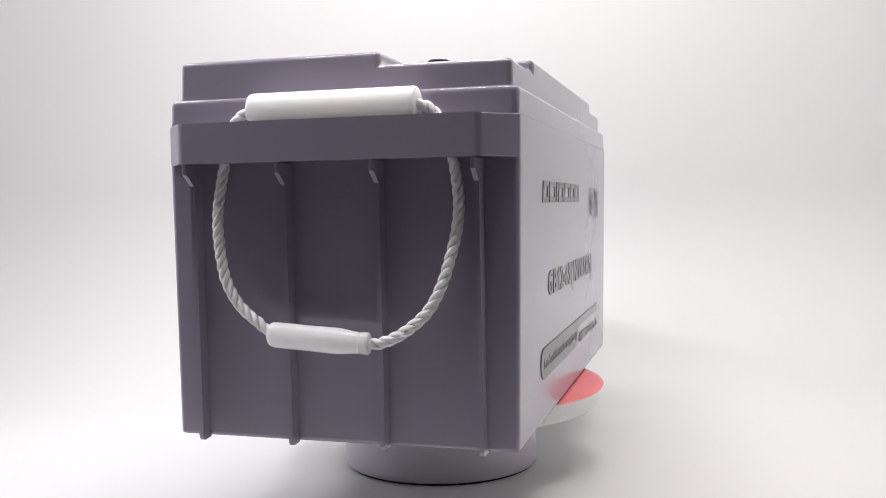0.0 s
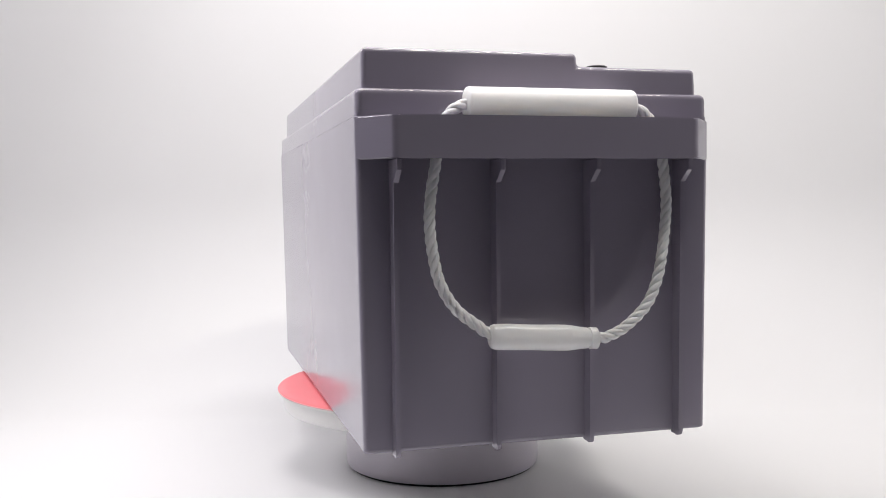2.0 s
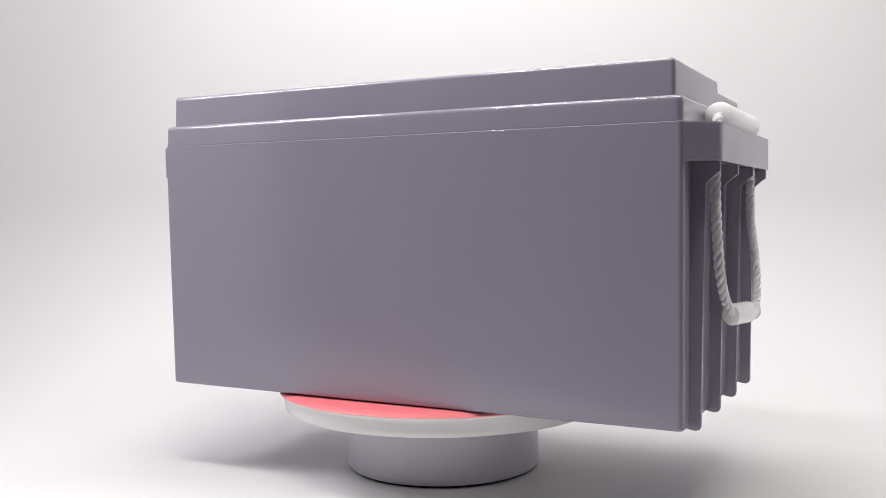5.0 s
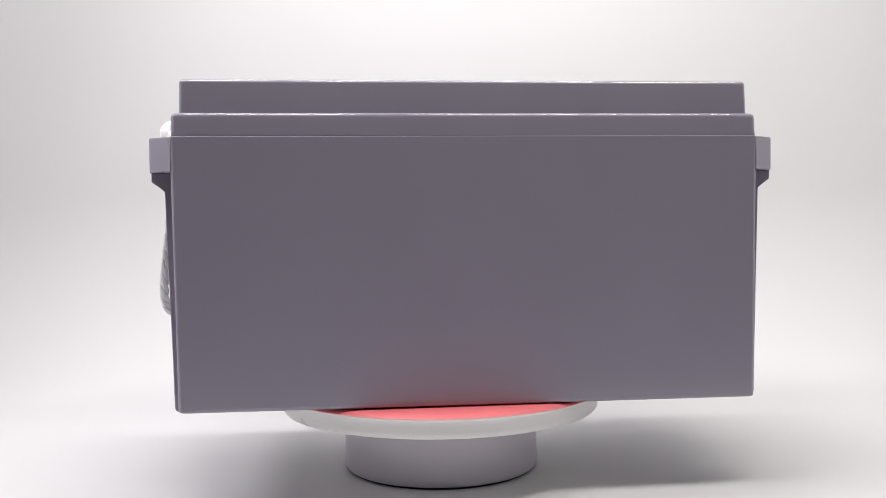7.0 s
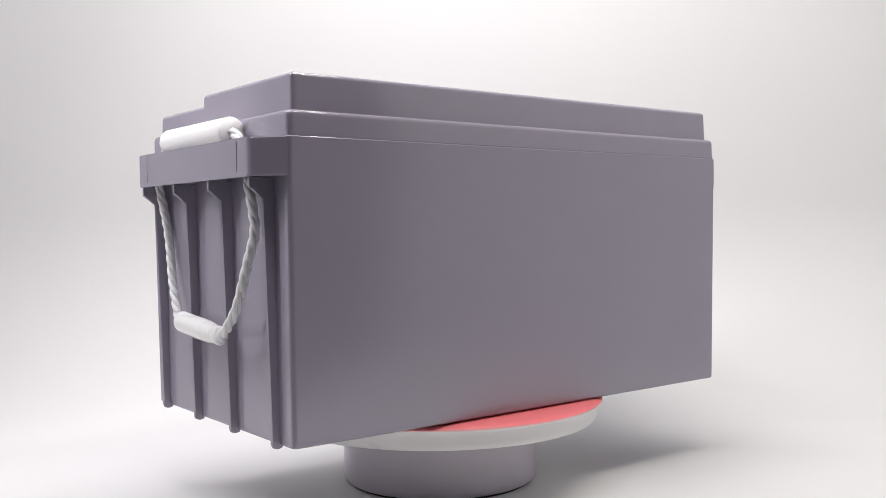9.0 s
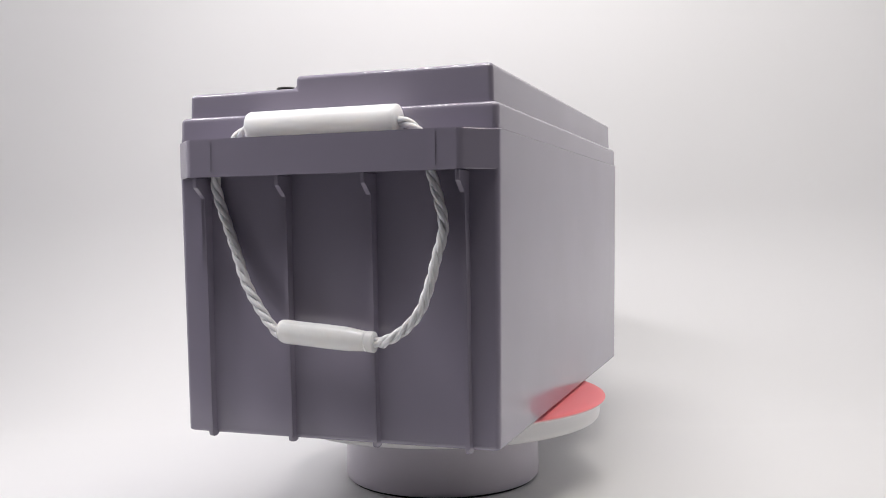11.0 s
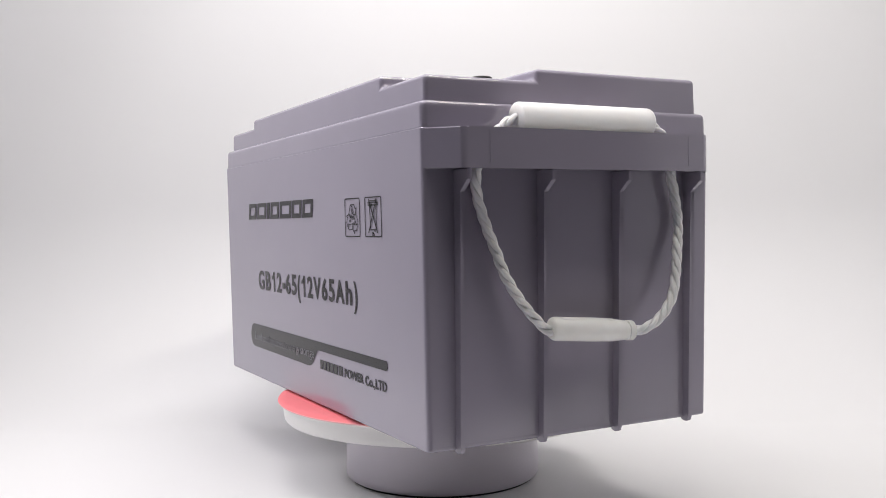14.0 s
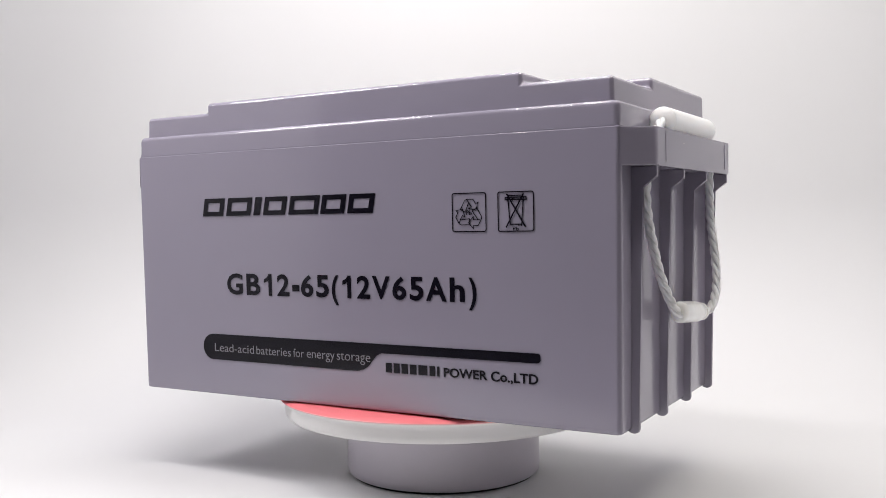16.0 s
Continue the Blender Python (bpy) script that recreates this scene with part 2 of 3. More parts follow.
def build_lid():
    secs = []
    for z, hx, hy in ((0.1583, 0.0903, 0.1709), (0.1585, 0.0905, 0.1711), (0.1685, 0.0904, 0.1710), (0.1696, 0.0902, 0.1708), (0.1705, 0.0899, 0.1705),
                      (0.1712, 0.0891, 0.1697), (Z_MID, 0.0880, 0.1686)):
        secs.append([(x, y, z) for x, y in rounded(hx, hy, 0.0035, 5)])
    lid = bpart("lid", loft(secs), LID, None, "stepped grey lid")
    # upper tier, with a lower step at the two terminal corners
    xs, ys = (-0.0868, 0.0218, 0.0868), (-0.1668, -0.1125, 0.1155, 0.1668)
    zs = (Z_MID - 0.002, Z_LOW, Z_TOP)
    high = {(i, j): not (i == 1 and j in (0, 2)) for i in range(2) for j in range(3)}
    bm = bmesh.new()

    def quad(*pts):
        bm.faces.new([bm.verts.new(p) for p in pts])

    solid = {(i, j, k): (k == 0 or high[i, j]) for i in range(2) for j in range(3) for k in range(2)}
    for (i, j, k), on in solid.items():
        if not on:
            continue
        x0, x1, y0, y1, z0, z1 = xs[i], xs[i + 1], ys[j], ys[j + 1], zs[k], zs[k + 1]
        if not solid.get((i - 1, j, k)):
            quad((x0, y0, z0), (x0, y0, z1), (x0, y1, z1), (x0, y1, z0))
        if not solid.get((i + 1, j, k)):
            quad((x1, y0, z0), (x1, y1, z0), (x1, y1, z1), (x1, y0, z1))
        if not solid.get((i, j - 1, k)):
            quad((x0, y0, z0), (x1, y0, z0), (x1, y0, z1), (x0, y0, z1))
        if not solid.get((i, j + 1, k)):
            quad((x0, y1, z0), (x0, y1, z1), (x1, y1, z1), (x1, y1, z0))
        if not solid.get((i, j, k + 1)):
            quad((x0, y0, z1), (x1, y0, z1), (x1, y1, z1), (x0, y1, z1))
        if k == 0:
            quad((x0, y0, z0), (x0, y1, z0), (x1, y1, z0), (x1, y0, z0))
    bmesh.ops.remove_doubles(bm, verts=bm.verts, dist=1e-6)
    bmesh.ops.recalc_face_normals(bm, faces=bm.faces)
    bmesh.ops.dissolve_limit(bm, angle_limit=radians(2), verts=bm.verts, edges=bm.edges)
    sharp = [e for e in bm.edges if len(e.link_faces) == 2 and e.calc_face_angle() > 0.5 and max(v.co.z for v in e.verts) > zs[0] + 1e-4]
    bmesh.ops.bevel(bm, geom=sharp, offset=0.0026, segments=5, affect="EDGES", profile=0.5)
    for v in bm.verts:                # slight draft
        f = 1 - 0.006 * max(0.0, (v.co.z - Z_MID) / 0.02)
        v.co.x *= f
        v.co.y *= 1 - (1 - f) * 0.5
    bpart("upper_step", bm, LID, lid, "raised upper tier of the lid", 50)


RIBS = (-0.0737, -0.0243, 0.0237, 0.0722)
BAND_X = 0.0757


def build_end(sign):
    """The handle shelf and ribs of one end; sign -1 or 1 along the battery's length."""
    flip = Matrix.Diagonal((1, sign, 1, 1))
    z0, z1 = 0.1382, 0.1582
    out = 0.0008 if sign < 0 else -0.0008      # the two ends stand out by slightly different amounts
    BAND_Y, RIB_T, RIB_Y = 0.1867 + out, 0.1776 + out, 0.1757 + out
    # shelf band: a folded wall under a flat top
    def fold(p, q, r, d):
        """A small rounded corner at q, between p and r."""
        p, q, r = Vector(p), Vector(q), Vector(r)
        a, b = q + (p - q).normalized() * d, q + (r - q).normalized() * d
        return [tuple(a * (1 - t) ** 2 + q * 2 * t * (1 - t) + b * t * t) for t in (0.0, 0.25, 0.5, 0.75, 1.0)]

    ends = [(-0.0902, 0.1712), (-BAND_X, BAND_Y), (BAND_X, BAND_Y), (0.0902, 0.1712)]
    outer = [ends[0], *fold(ends[0], ends[1], ends[2], 0.0024), *fold(ends[1], ends[2], ends[3], 0.0024), ends[3]]
    inner = [(0.0880, 0.1712), (BAND_X - 0.0012, BAND_Y - 0.0028), (-BAND_X + 0.0012, BAND_Y - 0.0028), (-0.0880, 0.1712)]
    bm = extrude(outer + inner, Matrix.Translation((0, 0, z0)), z1 - z0 - 0.0002)
    rims = [e for e in bm.edges if abs(e.verts[0].co.z - e.verts[1].co.z) < 1e-6 and min(v.co.y for v in e.verts) > 0.1711]
    bmesh.ops.bevel(bm, geom=rims, offset=0.0006, segments=2, affect="EDGES")
    join(bm, extrude([(-0.0885, 0.1705), (-BAND_X + 0.0004, BAND_Y - 0.002), (BAND_X - 0.0004, BAND_Y - 0.002), (0.0885, 0.1705)],
                     Matrix.Translation((0, 0, z1 - 0.0036)), 0.0030))
    bm.transform(flip)
    shelf = bpart("handle_shelf", bm, CASE, None, "projecting shelf that holds a rope handle")
    for x in RIBS:
        # upright rib with a rounded foot, and the bracket that widens under the shelf
        prof = [(0.1690, -0.0004), (RIB_Y - 0.0030, -0.0012), (RIB_Y - 0.0008, -0.0004), (RIB_Y, 0.0016), (RIB_T, 0.1277),
                (BAND_Y - 0.0010, 0.1328), (BAND_Y - 0.0010, 0.1383), (0.1690, 0.1383)]
        bm = extrude(prof, Matrix(((0, 0, 1, x - 0.0012), (1, 0, 0, 0), (0, 1, 0, 0), (0, 0, 0, 1))), 0.0024, 0.0006, 3)
        for v in bm.verts:
            if v.co.y < 0.1715:
                v.co.x = x + (v.co.x - x) * 1.6
        bm.transform(flip)
        bpart("rib", bm, CASE)
    # two fine moulding lines and a scuff on the shelf's face
    if sign > 0:
        for x in (-0.0631, 0.0615):
            bm = extrude([(-0.00012, 0.1410), (0.00012, 0.1410), (0.00012, 0.1565), (-0.00012, 0.1565)],
                         Matrix(((1, 0, 0, x), (0, 0, 1, BAND_Y - 0.0002), (0, 1, 0, 0), (0, 0, 0, 1))), 0.00045)
            bpart("mould_line", bm, CASE, shelf)
        # pale scuffs
        for x, z, dx, dz in ((0.0585, 0.1412, 0.0007, 0.0001), (0.0598, 0.1418, 0.0002, 0.0009), (0.0622, 0.1409, 0.0004, 0.0005), (0.0280, 0.1520, 0.0011, 0.0002)):
            bm = extrude([(-dx, -dz), (dx, -0.7 * dz), (0.8 * dx, dz), (-0.9 * dx, 0.8 * dz)],
                         Matrix(((1, 0, 0, x), (0, 0, 1, BAND_Y - 0.0001), (0, 1, 0, z), (0, 0, 0, 1))), 0.00016)
            bpart("scuff", bm, PALE_PRINT, shelf)
    return shelf


def build_handle(sign, knots, sleeve, sleeve_mat, grip_x, tone, lay):
    """A twisted rope through the shelf, a grip tube above it and a crimped sleeve below."""
    path = spline(knots, 16)
    # length along the rope drives the twist of its three strands
    run, lengths = 0.0, [0.0]
    for a, b in zip(path, path[1:]):
        run += (b - a).length
        lengths.append(run)
    bm = bmesh.new()
    for s in range(3):
        pts = []
        for i, p in enumerate(path):
            t = (path[min(i + 1, len(path) - 1)] - path[max(i - 1, 0)]).normalized()
            side = t.cross(Vector((0, 1, 0))).normalized()
            nrm = side.cross(t)
            a = 2 * math.pi * (lengths[i] / lay + s / 3)
            pts.append(p + (side * math.cos(a) + nrm * math.sin(a)) * 0.00126)
        join(bm, sweep(pts, 0.00162, 8))
    bm.transform(Matrix.Diagonal((1, sign, 1, 1)))
    rope = bpart("rope_handle", bm, ROPE, None, "twisted white nylon rope loop", 60)
    # grip: a thick tube with rounded lips and a bore
    x0, x1, zc, yc = grip_x
    prof = [(0.0042, 0.0), (0.0068, 0.0), (0.0075, 0.0004), (0.0079, 0.0014), (0.0079, x1 - x0 - 0.0014), (0.0075, x1 - x0 - 0.0004),
            (0.0068, x1 - x0), (0.0042, x1 - x0)]
    bm = lathe(prof, 40)
    bm.transform(Matrix(((0, 0, 1, x0), (1, 0, 0, yc), (0, 1, 0, zc), (0, 0, 0, 1))))
    bm.transform(Matrix.Diagonal((1, sign, 1, 1)))
    bpart("grip", bm, GRIP, rope, "thick white plastic grip tube")
    # sleeve: a hand-crimped tube, uneven along its length
    (xa, ya, za), (xb, yb, zb) = sleeve
    rnd = random.Random(7 + sign)
    wob = [rnd.uniform(-1, 1) for _ in range(28)]
    # radius along the sleeve: blunt end, body, shoulder, groove and collar
    profile = ((0.0, 0.0036), (0.004, 0.0046), (0.015, 0.0054), (0.04, 0.0060), (0.08, 0.0062), (0.40, 0.0062), (0.70, 0.0062), (0.74, 0.0061),
               (0.86, 0.0053), (0.905, 0.0051), (0.908, 0.0043), (0.925, 0.0043), (0.928, 0.0053), (0.990, 0.0053), (0.998, 0.0050), (1.0, 0.0036))
    fs = sorted({f for f, _ in profile} | {k / 40 for k in range(1, 40)})
    secs = []
    for f in fs:
        r = next(r0 + (r1 - r0) * (f - f0) / (f1 - f0) for (f0, r0), (f1, r1) in zip(profile, profile[1:]) if f0 <= f <= f1)
        cx, cy, cz = xa + (xb - xa) * f, ya + (yb - ya) * f, za + (zb - za) * f
        ring = []
        for k in range(28):
            a = 2 * math.pi * k / 28
            w = 1 + 0.012 * wob[k] * math.sin(9 * f + k) + 0.010 * math.sin(14 * f + sign)
            slit = 0.12 if k in ((1, 2) if sign < 0 else (5, 6)) and 0.10 < f < 0.72 else 0.0      # the crimped seam
            r2 = r * (w - slit * math.exp(-((f - 0.2) / 0.16) ** 2) - (0.10 if slit and 0.68 < f < 0.72 else 0.0))
            ring.append((cx, cy + 0.86 * r2 * math.cos(a), cz + r2 * math.sin(a)))
        secs.append(ring)
    bm = loft(secs)
    bm.transform(Matrix.Diagonal((1, sign, 1, 1)))
    bpart("sleeve", bm, sleeve_mat, rope, tone, 70)


build_case()
build_lid()
build_end(-1)
build_end(1)
HANG_A = [(-0.0390, 0.1790, 0.1638), (-0.0440, 0.1790, 0.1622), (-0.0488, 0.1792, 0.1582), (-0.0532, 0.1795, 0.1500), (-0.0549,
          0.1800, 0.1375), (-0.0580, 0.1807, 0.1203), (-0.0587, 0.1812, 0.1073), (-0.0574, 0.1816, 0.0942), (-0.0544, 0.1820,
          0.0810), (-0.0473, 0.1824, 0.0691), (-0.0373, 0.1828, 0.0610), (-0.0289, 0.1832, 0.0562), (-0.0050, 0.1850, 0.0540),
          (0.0217, 0.1868, 0.0525), (0.0297, 0.1864, 0.0537), (0.0389, 0.1856, 0.0583), (0.0494, 0.1842, 0.0674), (0.0559, 0.1825,
          0.0793), (0.0598, 0.1805, 0.0925), (0.0625, 0.1785, 0.1056), (0.0634, 0.1780, 0.1188), (0.0614, 0.1785, 0.1375), (0.0590,
          0.1788, 0.1500), (0.0536, 0.1790, 0.1582), (0.0488, 0.1790, 0.1622), (0.0430, 0.1790, 0.1638)]
HANG_B = [(0.0405, 0.1780, 0.1636), (0.0455, 0.1780, 0.1620), (0.0512, 0.1780, 0.1580), (0.0590, 0.1780, 0.1500), (0.0641, 0.1772,
          0.1378), (0.0631, 0.1755, 0.1260), (0.0584, 0.1750, 0.1119), (0.0529, 0.1758, 0.0978), (0.0474, 0.1772, 0.0838), (0.0386,
          0.1790, 0.0703), (0.0293, 0.1808, 0.0600), (0.0226, 0.1816, 0.0563), (0.0000, 0.1815, 0.0557), (-0.0283, 0.1806, 0.0537),
          (-0.0351, 0.1835, 0.0550), (-0.0448, 0.1840, 0.0605), (-0.0532, 0.1832, 0.0700), (-0.0576, 0.1815, 0.0824), (-0.0608,
          0.1792, 0.0964), (-0.0636, 0.1768, 0.1104), (-0.0613, 0.1770, 0.1245), (-0.0580, 0.1775, 0.1378), (-0.0570, 0.1780,
          0.1500), (-0.0512, 0.1780, 0.1580), (-0.0455, 0.1780, 0.1620), (-0.0405, 0.1780, 0.1636)]
build_handle(-1, HANG_A, ((-0.0312, 0.1832, 0.0552), (0.0217, 0.1868, 0.0525)), SLEEVE, (-0.0400, 0.0447, 0.1640, 0.1790),
             "milky white crimped plastic sleeve", 0.0155)
build_handle(1, HANG_B, ((0.0250, 0.1815, 0.0583), (-0.0281, 0.1806, 0.0538)), SLEEVE_OLD, (-0.0417, 0.0419, 0.1638, 0.1780),
             "yellowed crimped plastic sleeve", 0.0235)


def build_terminal(y):
    bm = lathe([(0.002, Z_LOW - 0.001), (0.0072, Z_LOW - 0.001), (0.0072, Z_LOW + 0.0008), (0.0064, Z_LOW + 0.0014), (0.0058, Z_LOW + 0.0016),
                (0.0056, Z_LOW + 0.0038), (0.0048, Z_LOW + 0.0043), (0.002, Z_LOW + 0.0043)], 32)
    bm.transform(Matrix.Translation((0.0438 if y < 0 else 0.0400, y, 0)))
    bpart("terminal", bm, BOLT, None, "low black screw terminal")


build_terminal(-0.140)
build_terminal(0.142)

# ---- printing on the side ----


def on_side(bm, lift=0.00025):
    """Lay a flat mesh (u along the side, v up, w out) on the sloping face."""
    for v in bm.verts:
        u, z, w = v.co
        v.co = (face_x(z) + w + lift, u, z)
    return bm


def flat(poly, depth=0.00012):
    return extrude(poly, Matrix.Identity(4), depth)


def lettering(text, u0, u1, v0, v1, bold=0.0):
    """Words from the built-in font, stretched to fill a box."""
    cu = bpy.data.curves.new("words", "FONT")
    cu.body, cu.extrude, cu.offset, cu.resolution_u = text, 0.00006, bold, 4
    ob = bpy.data.objects.new("words", cu)
    scene.collection.objects.link(ob)
    dg = bpy.context.evaluated_depsgraph_get()
    me = bpy.data.meshes.new_from_object(ob.evaluated_get(dg))
    bpy.data.objects.remove(ob)
    bm = bmesh.new()
    bm.from_mesh(me)
    bpy.data.meshes.remove(me)
    lo = [min(v.co[i] for v in bm.verts) for i in range(2)]
    hi = [max(v.co[i] for v in bm.verts) for i in range(2)]
    for v in bm.verts:
        v.co.x = u0 + (v.co.x - lo[0]) / (hi[0] - lo[0]) * (u1 - u0)
        v.co.y = v0 + (v.co.y - lo[1]) / (hi[1] - lo[1]) * (v1 - v0)
        v.co.z = v.co.z + 0.00006
    return bm


def spaced(words):
    """Words or single characters, each in its own box (text, u0, u1, v0, v1, boldness), as one mesh."""
    bm = bmesh.new()
    for text, u0, u1, v0, v1, bold in words:
        join(bm, lettering(text, u0, u1, v0, v1, bold))
    return bm


def strokes(lines, width):
    """Thin flat bars along (u0, v0, u1, v1) lines."""
    bm = bmesh.new()
    for a, b, c, d in lines:
        t = Vector((c - a, d - b)).normalized() * width / 2
        s = Vector((-t.y, t.x))
        join(bm, flat([(a - t.x + s.x, b - t.y + s.y), (a - t.x - s.x, b - t.y - s.y), (c + t.x - s.x, d + t.y - s.y), (c + t.x + s.x, d + t.y + s.y)]))
    return bm


def frame_ring(u0, u1, v0, v1, r, w):
    hu, hv, cu, cv = (u1 - u0) / 2, (v1 - v0) / 2, (u0 + u1) / 2, (v0 + v1) / 2
    out, inn = rounded(hu, hv, r, 4), rounded(hu - w, hv - w, r - w, 4)
    bm = bmesh.new()
    a = [[bm.verts.new((x + cu, y + cv, z)) for x, y in o] for z in (0, 0.00012) for o in (out, inn)]
    n = len(out)
    for p, q in ((0, 1), (1, 3), (3, 2), (2, 0)):
        for i in range(n):
            bm.faces.new((a[p][i], a[p][(i + 1) % n], a[q][(i + 1) % n], a[q][i]))
    return bm


def build_print():
    # maker's mark as seven slanted blocks
    v0, v1, e = 0.1171, 0.1285, 0.0029
    bm = bmesh.new()
    for u, w in ((-0.1131, 0.0175), (-0.0928, 0.0203), (-0.0700, 0.0071), (-0.0620, 0.0176), (-0.0418, 0.0226), (-0.0173, 0.0178), (0.0027, 0.0183)):
        sl = 0.0022

        def slant(a, b):
            return u + a + (b - v0) / (v1 - v0) * sl, b
        if w < 0.01:
            join(bm, flat([slant(0, v0), slant(w * 0.76, v0), slant(w * 0.76, v1), slant(0, v1)]))
        else:
            k = w
            for a0, a1, b0, b1 in ((0, k, v0, v0 + e), (0, k, v1 - e, v1), (0, e * 1.25, v0 + e, v1 - e), (k - e * 1.25, k, v0 + e, v1 - e)):
                join(bm, flat([slant(a0, b0), slant(a1, b0), slant(a1, b1), slant(a0, b1)]))
    bpart("maker_mark", on_side(bm), PRINT, None, "row of black slanted frames printed as the maker's mark", 0)
    caps, paren, dash = (0.0666, 0.0802), (0.0622, 0.0803), (0.0698, 0.0738)
    glyphs = (("G", -0.0937, -0.0805), ("B", -0.0773, -0.0660), ("1", -0.0592, -0.0566), ("2", -0.0522, -0.0425), ("-", -0.0402, -0.0348),
              ("6", -0.0334, -0.0239), ("5", -0.0217, -0.0122), ("(", -0.0100, -0.0049), ("1", 0.0015, 0.0042), ("2", 0.0085, 0.0180),
              ("V", 0.0194, 0.0318), ("6", 0.0335, 0.0429), ("5", 0.0453, 0.0545), ("A", 0.0561, 0.0696), ("h", 0.0717, 0.0811), (")", 0.0837, 0.0886))
    bm = spaced([(c, a, b, *(paren if c in "()" else dash if c == "-" else caps), 0.026) for c, a, b in glyphs])
    for u in (-0.0592, 0.0015):       # the flags of the two ones
        join(bm, flat([(u + 0.0006, caps[1]), (u - 0.0010, caps[1] - 0.0020), (u - 0.0036, caps[1] - 0.0032), (u - 0.0036, caps[1] - 0.0056),
                       (u - 0.0014, caps[1] - 0.0049), (u + 0.0006, caps[1] - 0.0036)]))
    bpart("model_print", on_side(bm), PRINT, None, "black printed model and rating", 0)
    # dark band with a stepped lower edge
    r = 0.0083
    poly = [(0.1250, 0.0405), (-0.1160 + r, 0.0404)]
    poly += [(-0.1160 + r - r * math.sin(radians(a)), 0.0320 + r * math.cos(radians(a))) for a in range(10, 171, 16)]
    poly += [(-0.1160 + r, 0.0237), (0.0040, 0.0235), (0.0085, 0.0237), (0.0120, 0.0246), (0.0150, 0.0264), (0.0175, 0.0290), (0.0200, 0.0320),
             (0.0222, 0.0339), (0.0250, 0.0350), (0.1243, 0.0352), (0.1256, 0.0357), (0.1263, 0.0368), (0.1263, 0.0390), (0.1259, 0.0401)]
    bpart("printed_band", on_side(flat(poly)), PRINT, None, "black printed band with stepped lower edge", 0)
    bm = spaced([("Lead-acid", -0.1057, -0.0725, 0.0291, 0.0343, -0.008), ("batteries", -0.0704, -0.0426, 0.0291, 0.0343, -0.008),
                 ("for", -0.0407, -0.0323, 0.0291, 0.0343, -0.008), ("energy", -0.0300, -0.0090, 0.0274, 0.0329, -0.008),
                 ("storage", -0.0073, 0.0170, 0.0274, 0.0337, -0.008)])
    bpart("slogan_print", on_side(bm, 0.00048), PALE_PRINT, None, "small pale lettering on the band", 0)
    # company line: its name as bars, the rest as words
    bm = bmesh.new()
    u = 0.0277
    for w in (0.0050, 0.0050, 0.0053, 0.0054, 0.0070, 0.0044, 0.0020):
        join(bm, flat([(u, 0.0240), (u + w * 0.84, 0.0240), (u + w * 0.84, 0.0297), (u, 0.0297)]))
        u += w + 0.0004
    bpart("company_bars", on_side(bm), PRINT, None, "black bars of a printed company line", 0)
    bpart("company_print", on_side(spaced([("POWER", 0.0667, 0.0943, 0.0240, 0.0293, 0.024), ("Co.,LTD", 0.0965, 0.1248, 0.0228, 0.0293, 0.024)])), PRINT, None, "small black printed words", 0)
    # recycling sign in a rounded frame
    a = bpart("recycling_sign", on_side(frame_ring(0.0741, 0.0955, 0.1054, 0.1270, 0.0014, 0.00055)), PRINT, None, "printed recycling sign in a frame", 0)
    cu, cv = 0.0848, 0.1161
    lines = []
    for k in range(3):
        q = radians(-120 * k)
        loop = [(cu + 0.00103 * (a * math.cos(q) - b * math.sin(q)), cv - 0.0008 + 0.00103 * (a * math.sin(q) + b * math.cos(q)))
                for a, b in ((-5.2, 2.4), (-2.7, 6.9), (-1.5, 7.8), (2.6, 7.8), (4.2, 5.3), (5.6, 6.1), (4.2, 2.0), (-0.1, 2.9), (1.4, 3.8), (0.0, 6.2), (-2.3, 1.0))]
        for p, s in zip(loop, loop[1:] + loop[:1]):
            lines.append((*p, *s))
        lines.append((*loop[9], *loop[2]))
    bpart("arrows", on_side(strokes(lines, 0.00042)), PRINT, a, "", 0)
    bpart("lead_mark", on_side(lettering("Pb", cu - 0.0017, cu + 0.0017, cv - 0.0014, cv + 0.0012, 0.0)), PRINT, a, "", 0)
    # crossed-out bin in a rounded frame
    a = bpart("bin_sign", on_side(frame_ring(0.1024, 0.1239, 0.1054, 0.1270, 0.0014, 0.00055)), PRINT, None, "printed crossed-out bin sign in a frame", 0)
    c = 0.1132
    lines = [(c - 0.0046, 0.1238, c - 0.0034, 0.1094), (c + 0.0046, 0.1238, c + 0.0034, 0.1094), (c - 0.0034, 0.1094, c + 0.0034, 0.1094),
             (c - 0.0062, 0.1238, c + 0.0062, 0.1238), (c - 0.0062, 0.1225, c + 0.0062, 0.1225), (c - 0.0062, 0.1238, c - 0.0062, 0.1225),
             (c + 0.0062, 0.1238, c + 0.0062, 0.1225), (c - 0.0040, 0.1248, c + 0.0040, 0.1248), (c - 0.0018, 0.1222, c - 0.0018, 0.1230),
             (c + 0.0018, 0.1094, c + 0.0018, 0.1086), (c + 0.0034, 0.1094, c + 0.0030, 0.1086)]
    bpart("bin", on_side(strokes(lines, 0.00055)), PRINT, a, "", 0)
    bpart("cross", on_side(strokes([(c - 0.0050, 0.1254, c + 0.0056, 0.1080), (c + 0.0046, 0.1254, c - 0.0056, 0.1080)], 0.00080), 0.0004), PRINT, a, "", 0)
    bpart("lead_mark", on_side(lettering("Pb", c - 0.0018, c + 0.0018, 0.1060, 0.1080, 0.0)), PRINT, a, "", 0)


build_print()


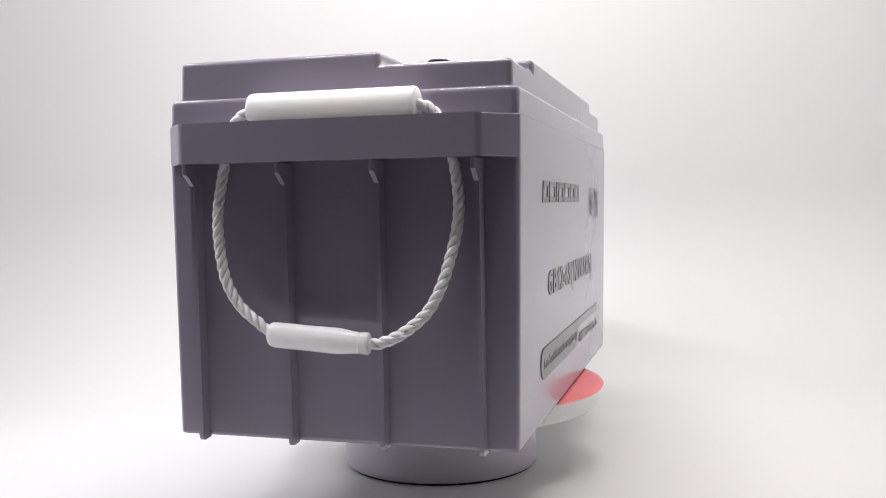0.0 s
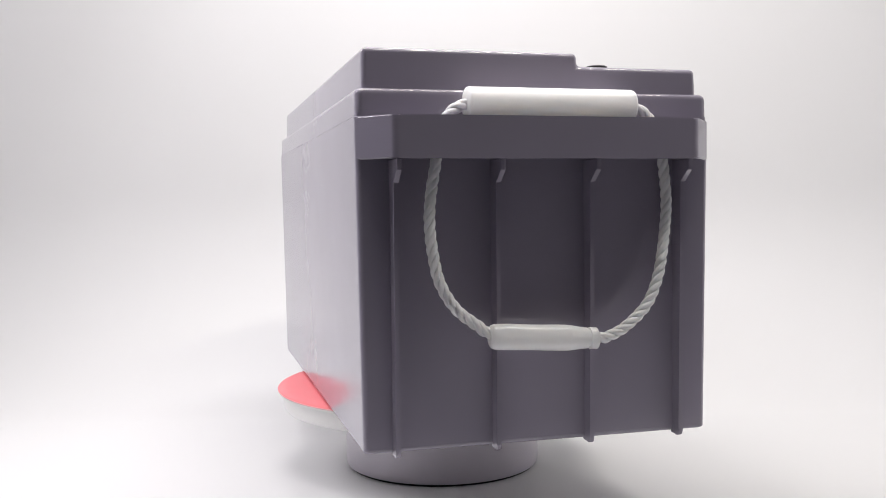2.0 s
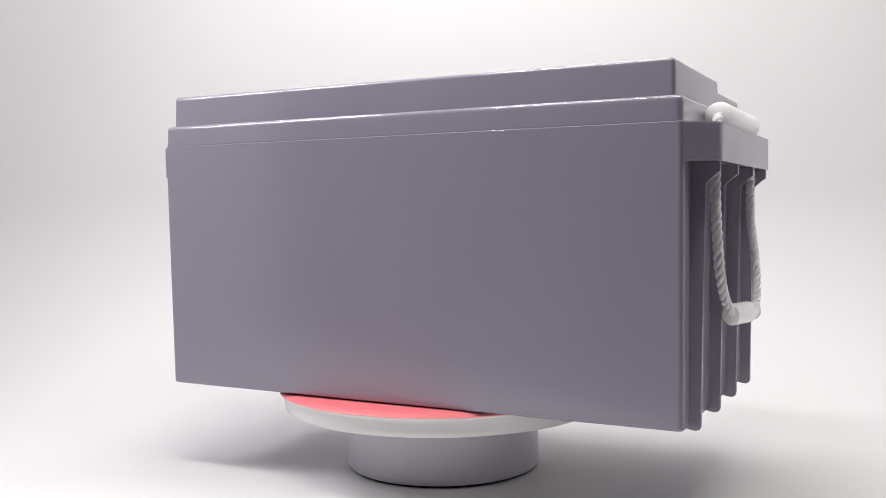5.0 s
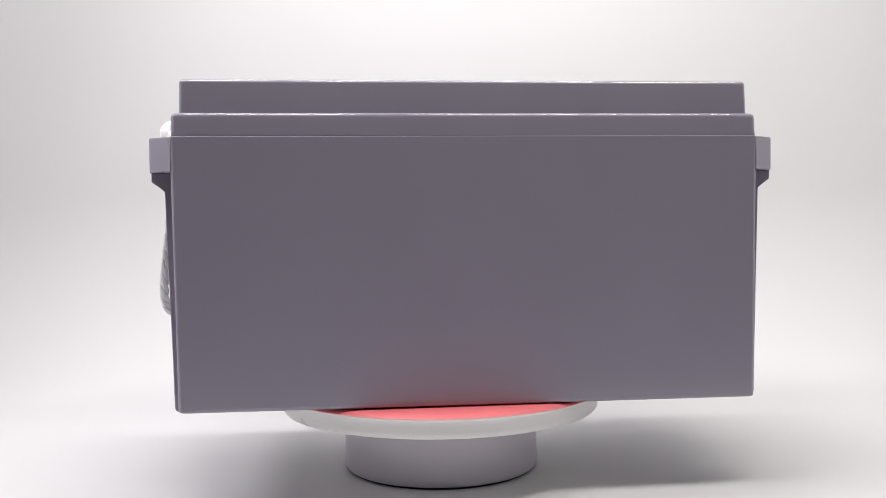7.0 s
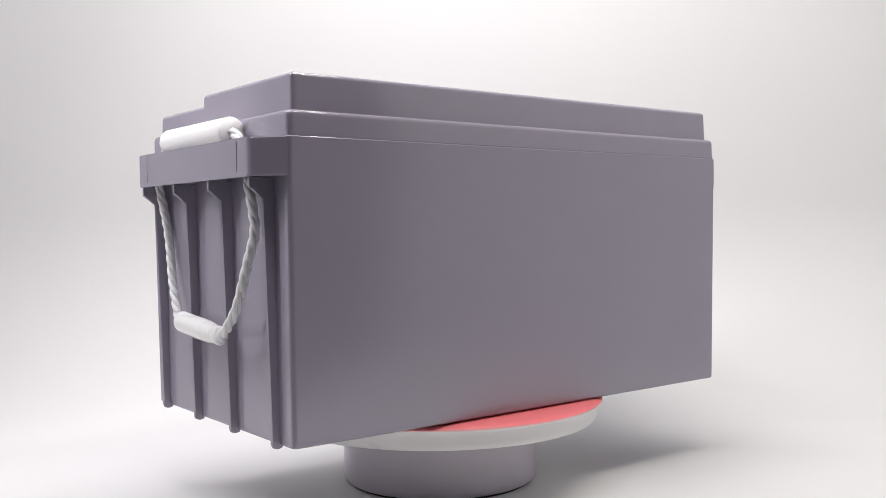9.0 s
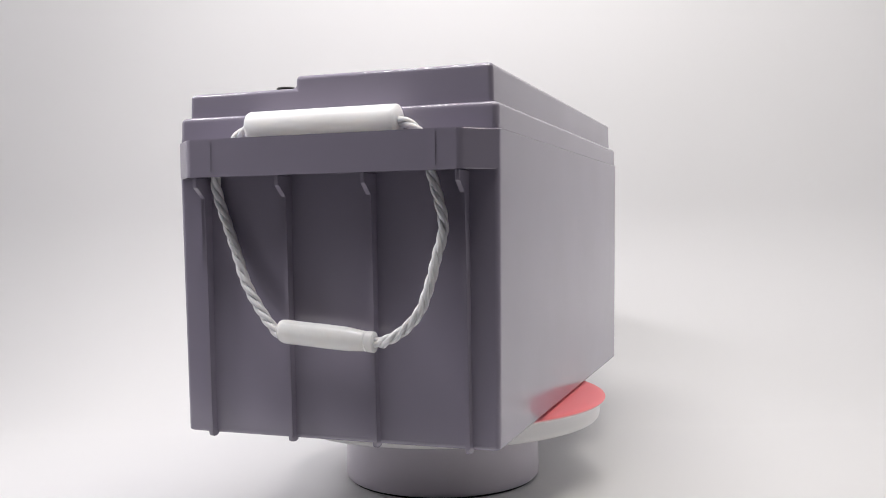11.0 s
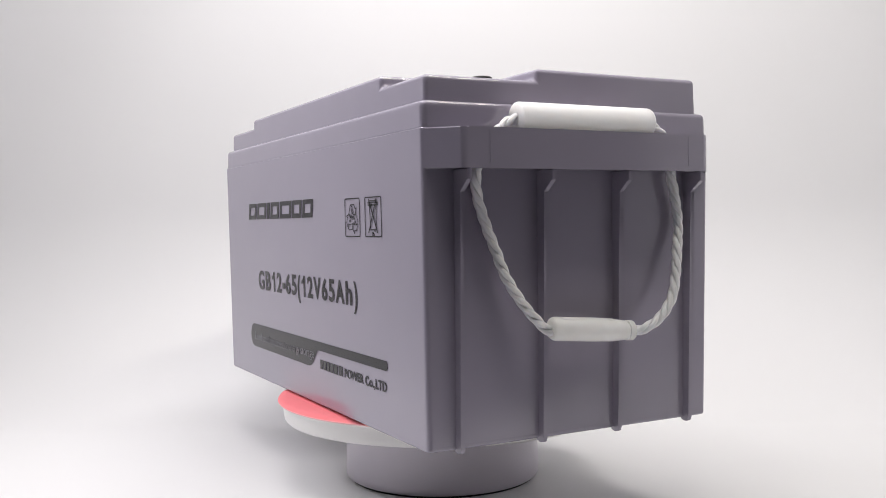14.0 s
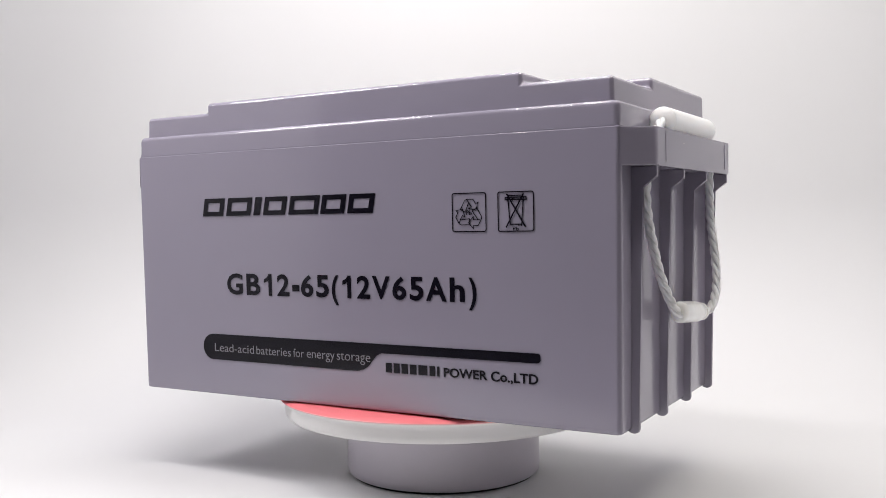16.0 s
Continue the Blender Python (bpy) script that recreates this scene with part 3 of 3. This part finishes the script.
def build_specks():
    """Specks of white dust that cling to the sides."""
    for side, y, z in ((-1, 0.1380, 0.0665), (-1, -0.0870, 0.1520), (-1, -0.0560, 0.1405), (-1, -0.0590, 0.1290), (1, 0.1420, 0.1440), (1, 0.1560, 0.0900)):
        bm = bmesh.new()
        bmesh.ops.create_icosphere(bm, subdivisions=1, radius=0.00014)
        bm.transform(Matrix.Translation((side * face_x(z), y, z)))
        bpart("dust_speck", bm, PALE_PRINT)


build_specks()

# ---- what turns ----
TURN = ((0.0, -16.38), (0.5, -8.94), (1.0, -0.65), (1.5, 6.57), (2.0, 15.02), (2.5, 22.51), (3.0, 30.82), (3.5, 38.03), (4.0, 46.16),
        (5.25, 66.70), (6.5, 87.25), (7.0, 95.56), (7.5, 103.02), (8.0, 111.42), (8.5, 119.27), (9.75, 139.74), (11.0, 160.22), (11.5, 167.69),
        (12.0, 175.98), (12.5, 183.72), (13.0, 192.09), (13.5, 199.48), (14.0, 207.95), (14.5, 215.45), (15.0, 223.76), (15.5, 231.23), (16.0, 239.72))


def motions():
    walk(battery, [(t, pose(0, 0, DISC_Z, 0, 0, a)) for t, a in TURN])
    walk(platter, [(t, pose(0, 0, 0, 0, 0, a)) for t, a in TURN])


motions()
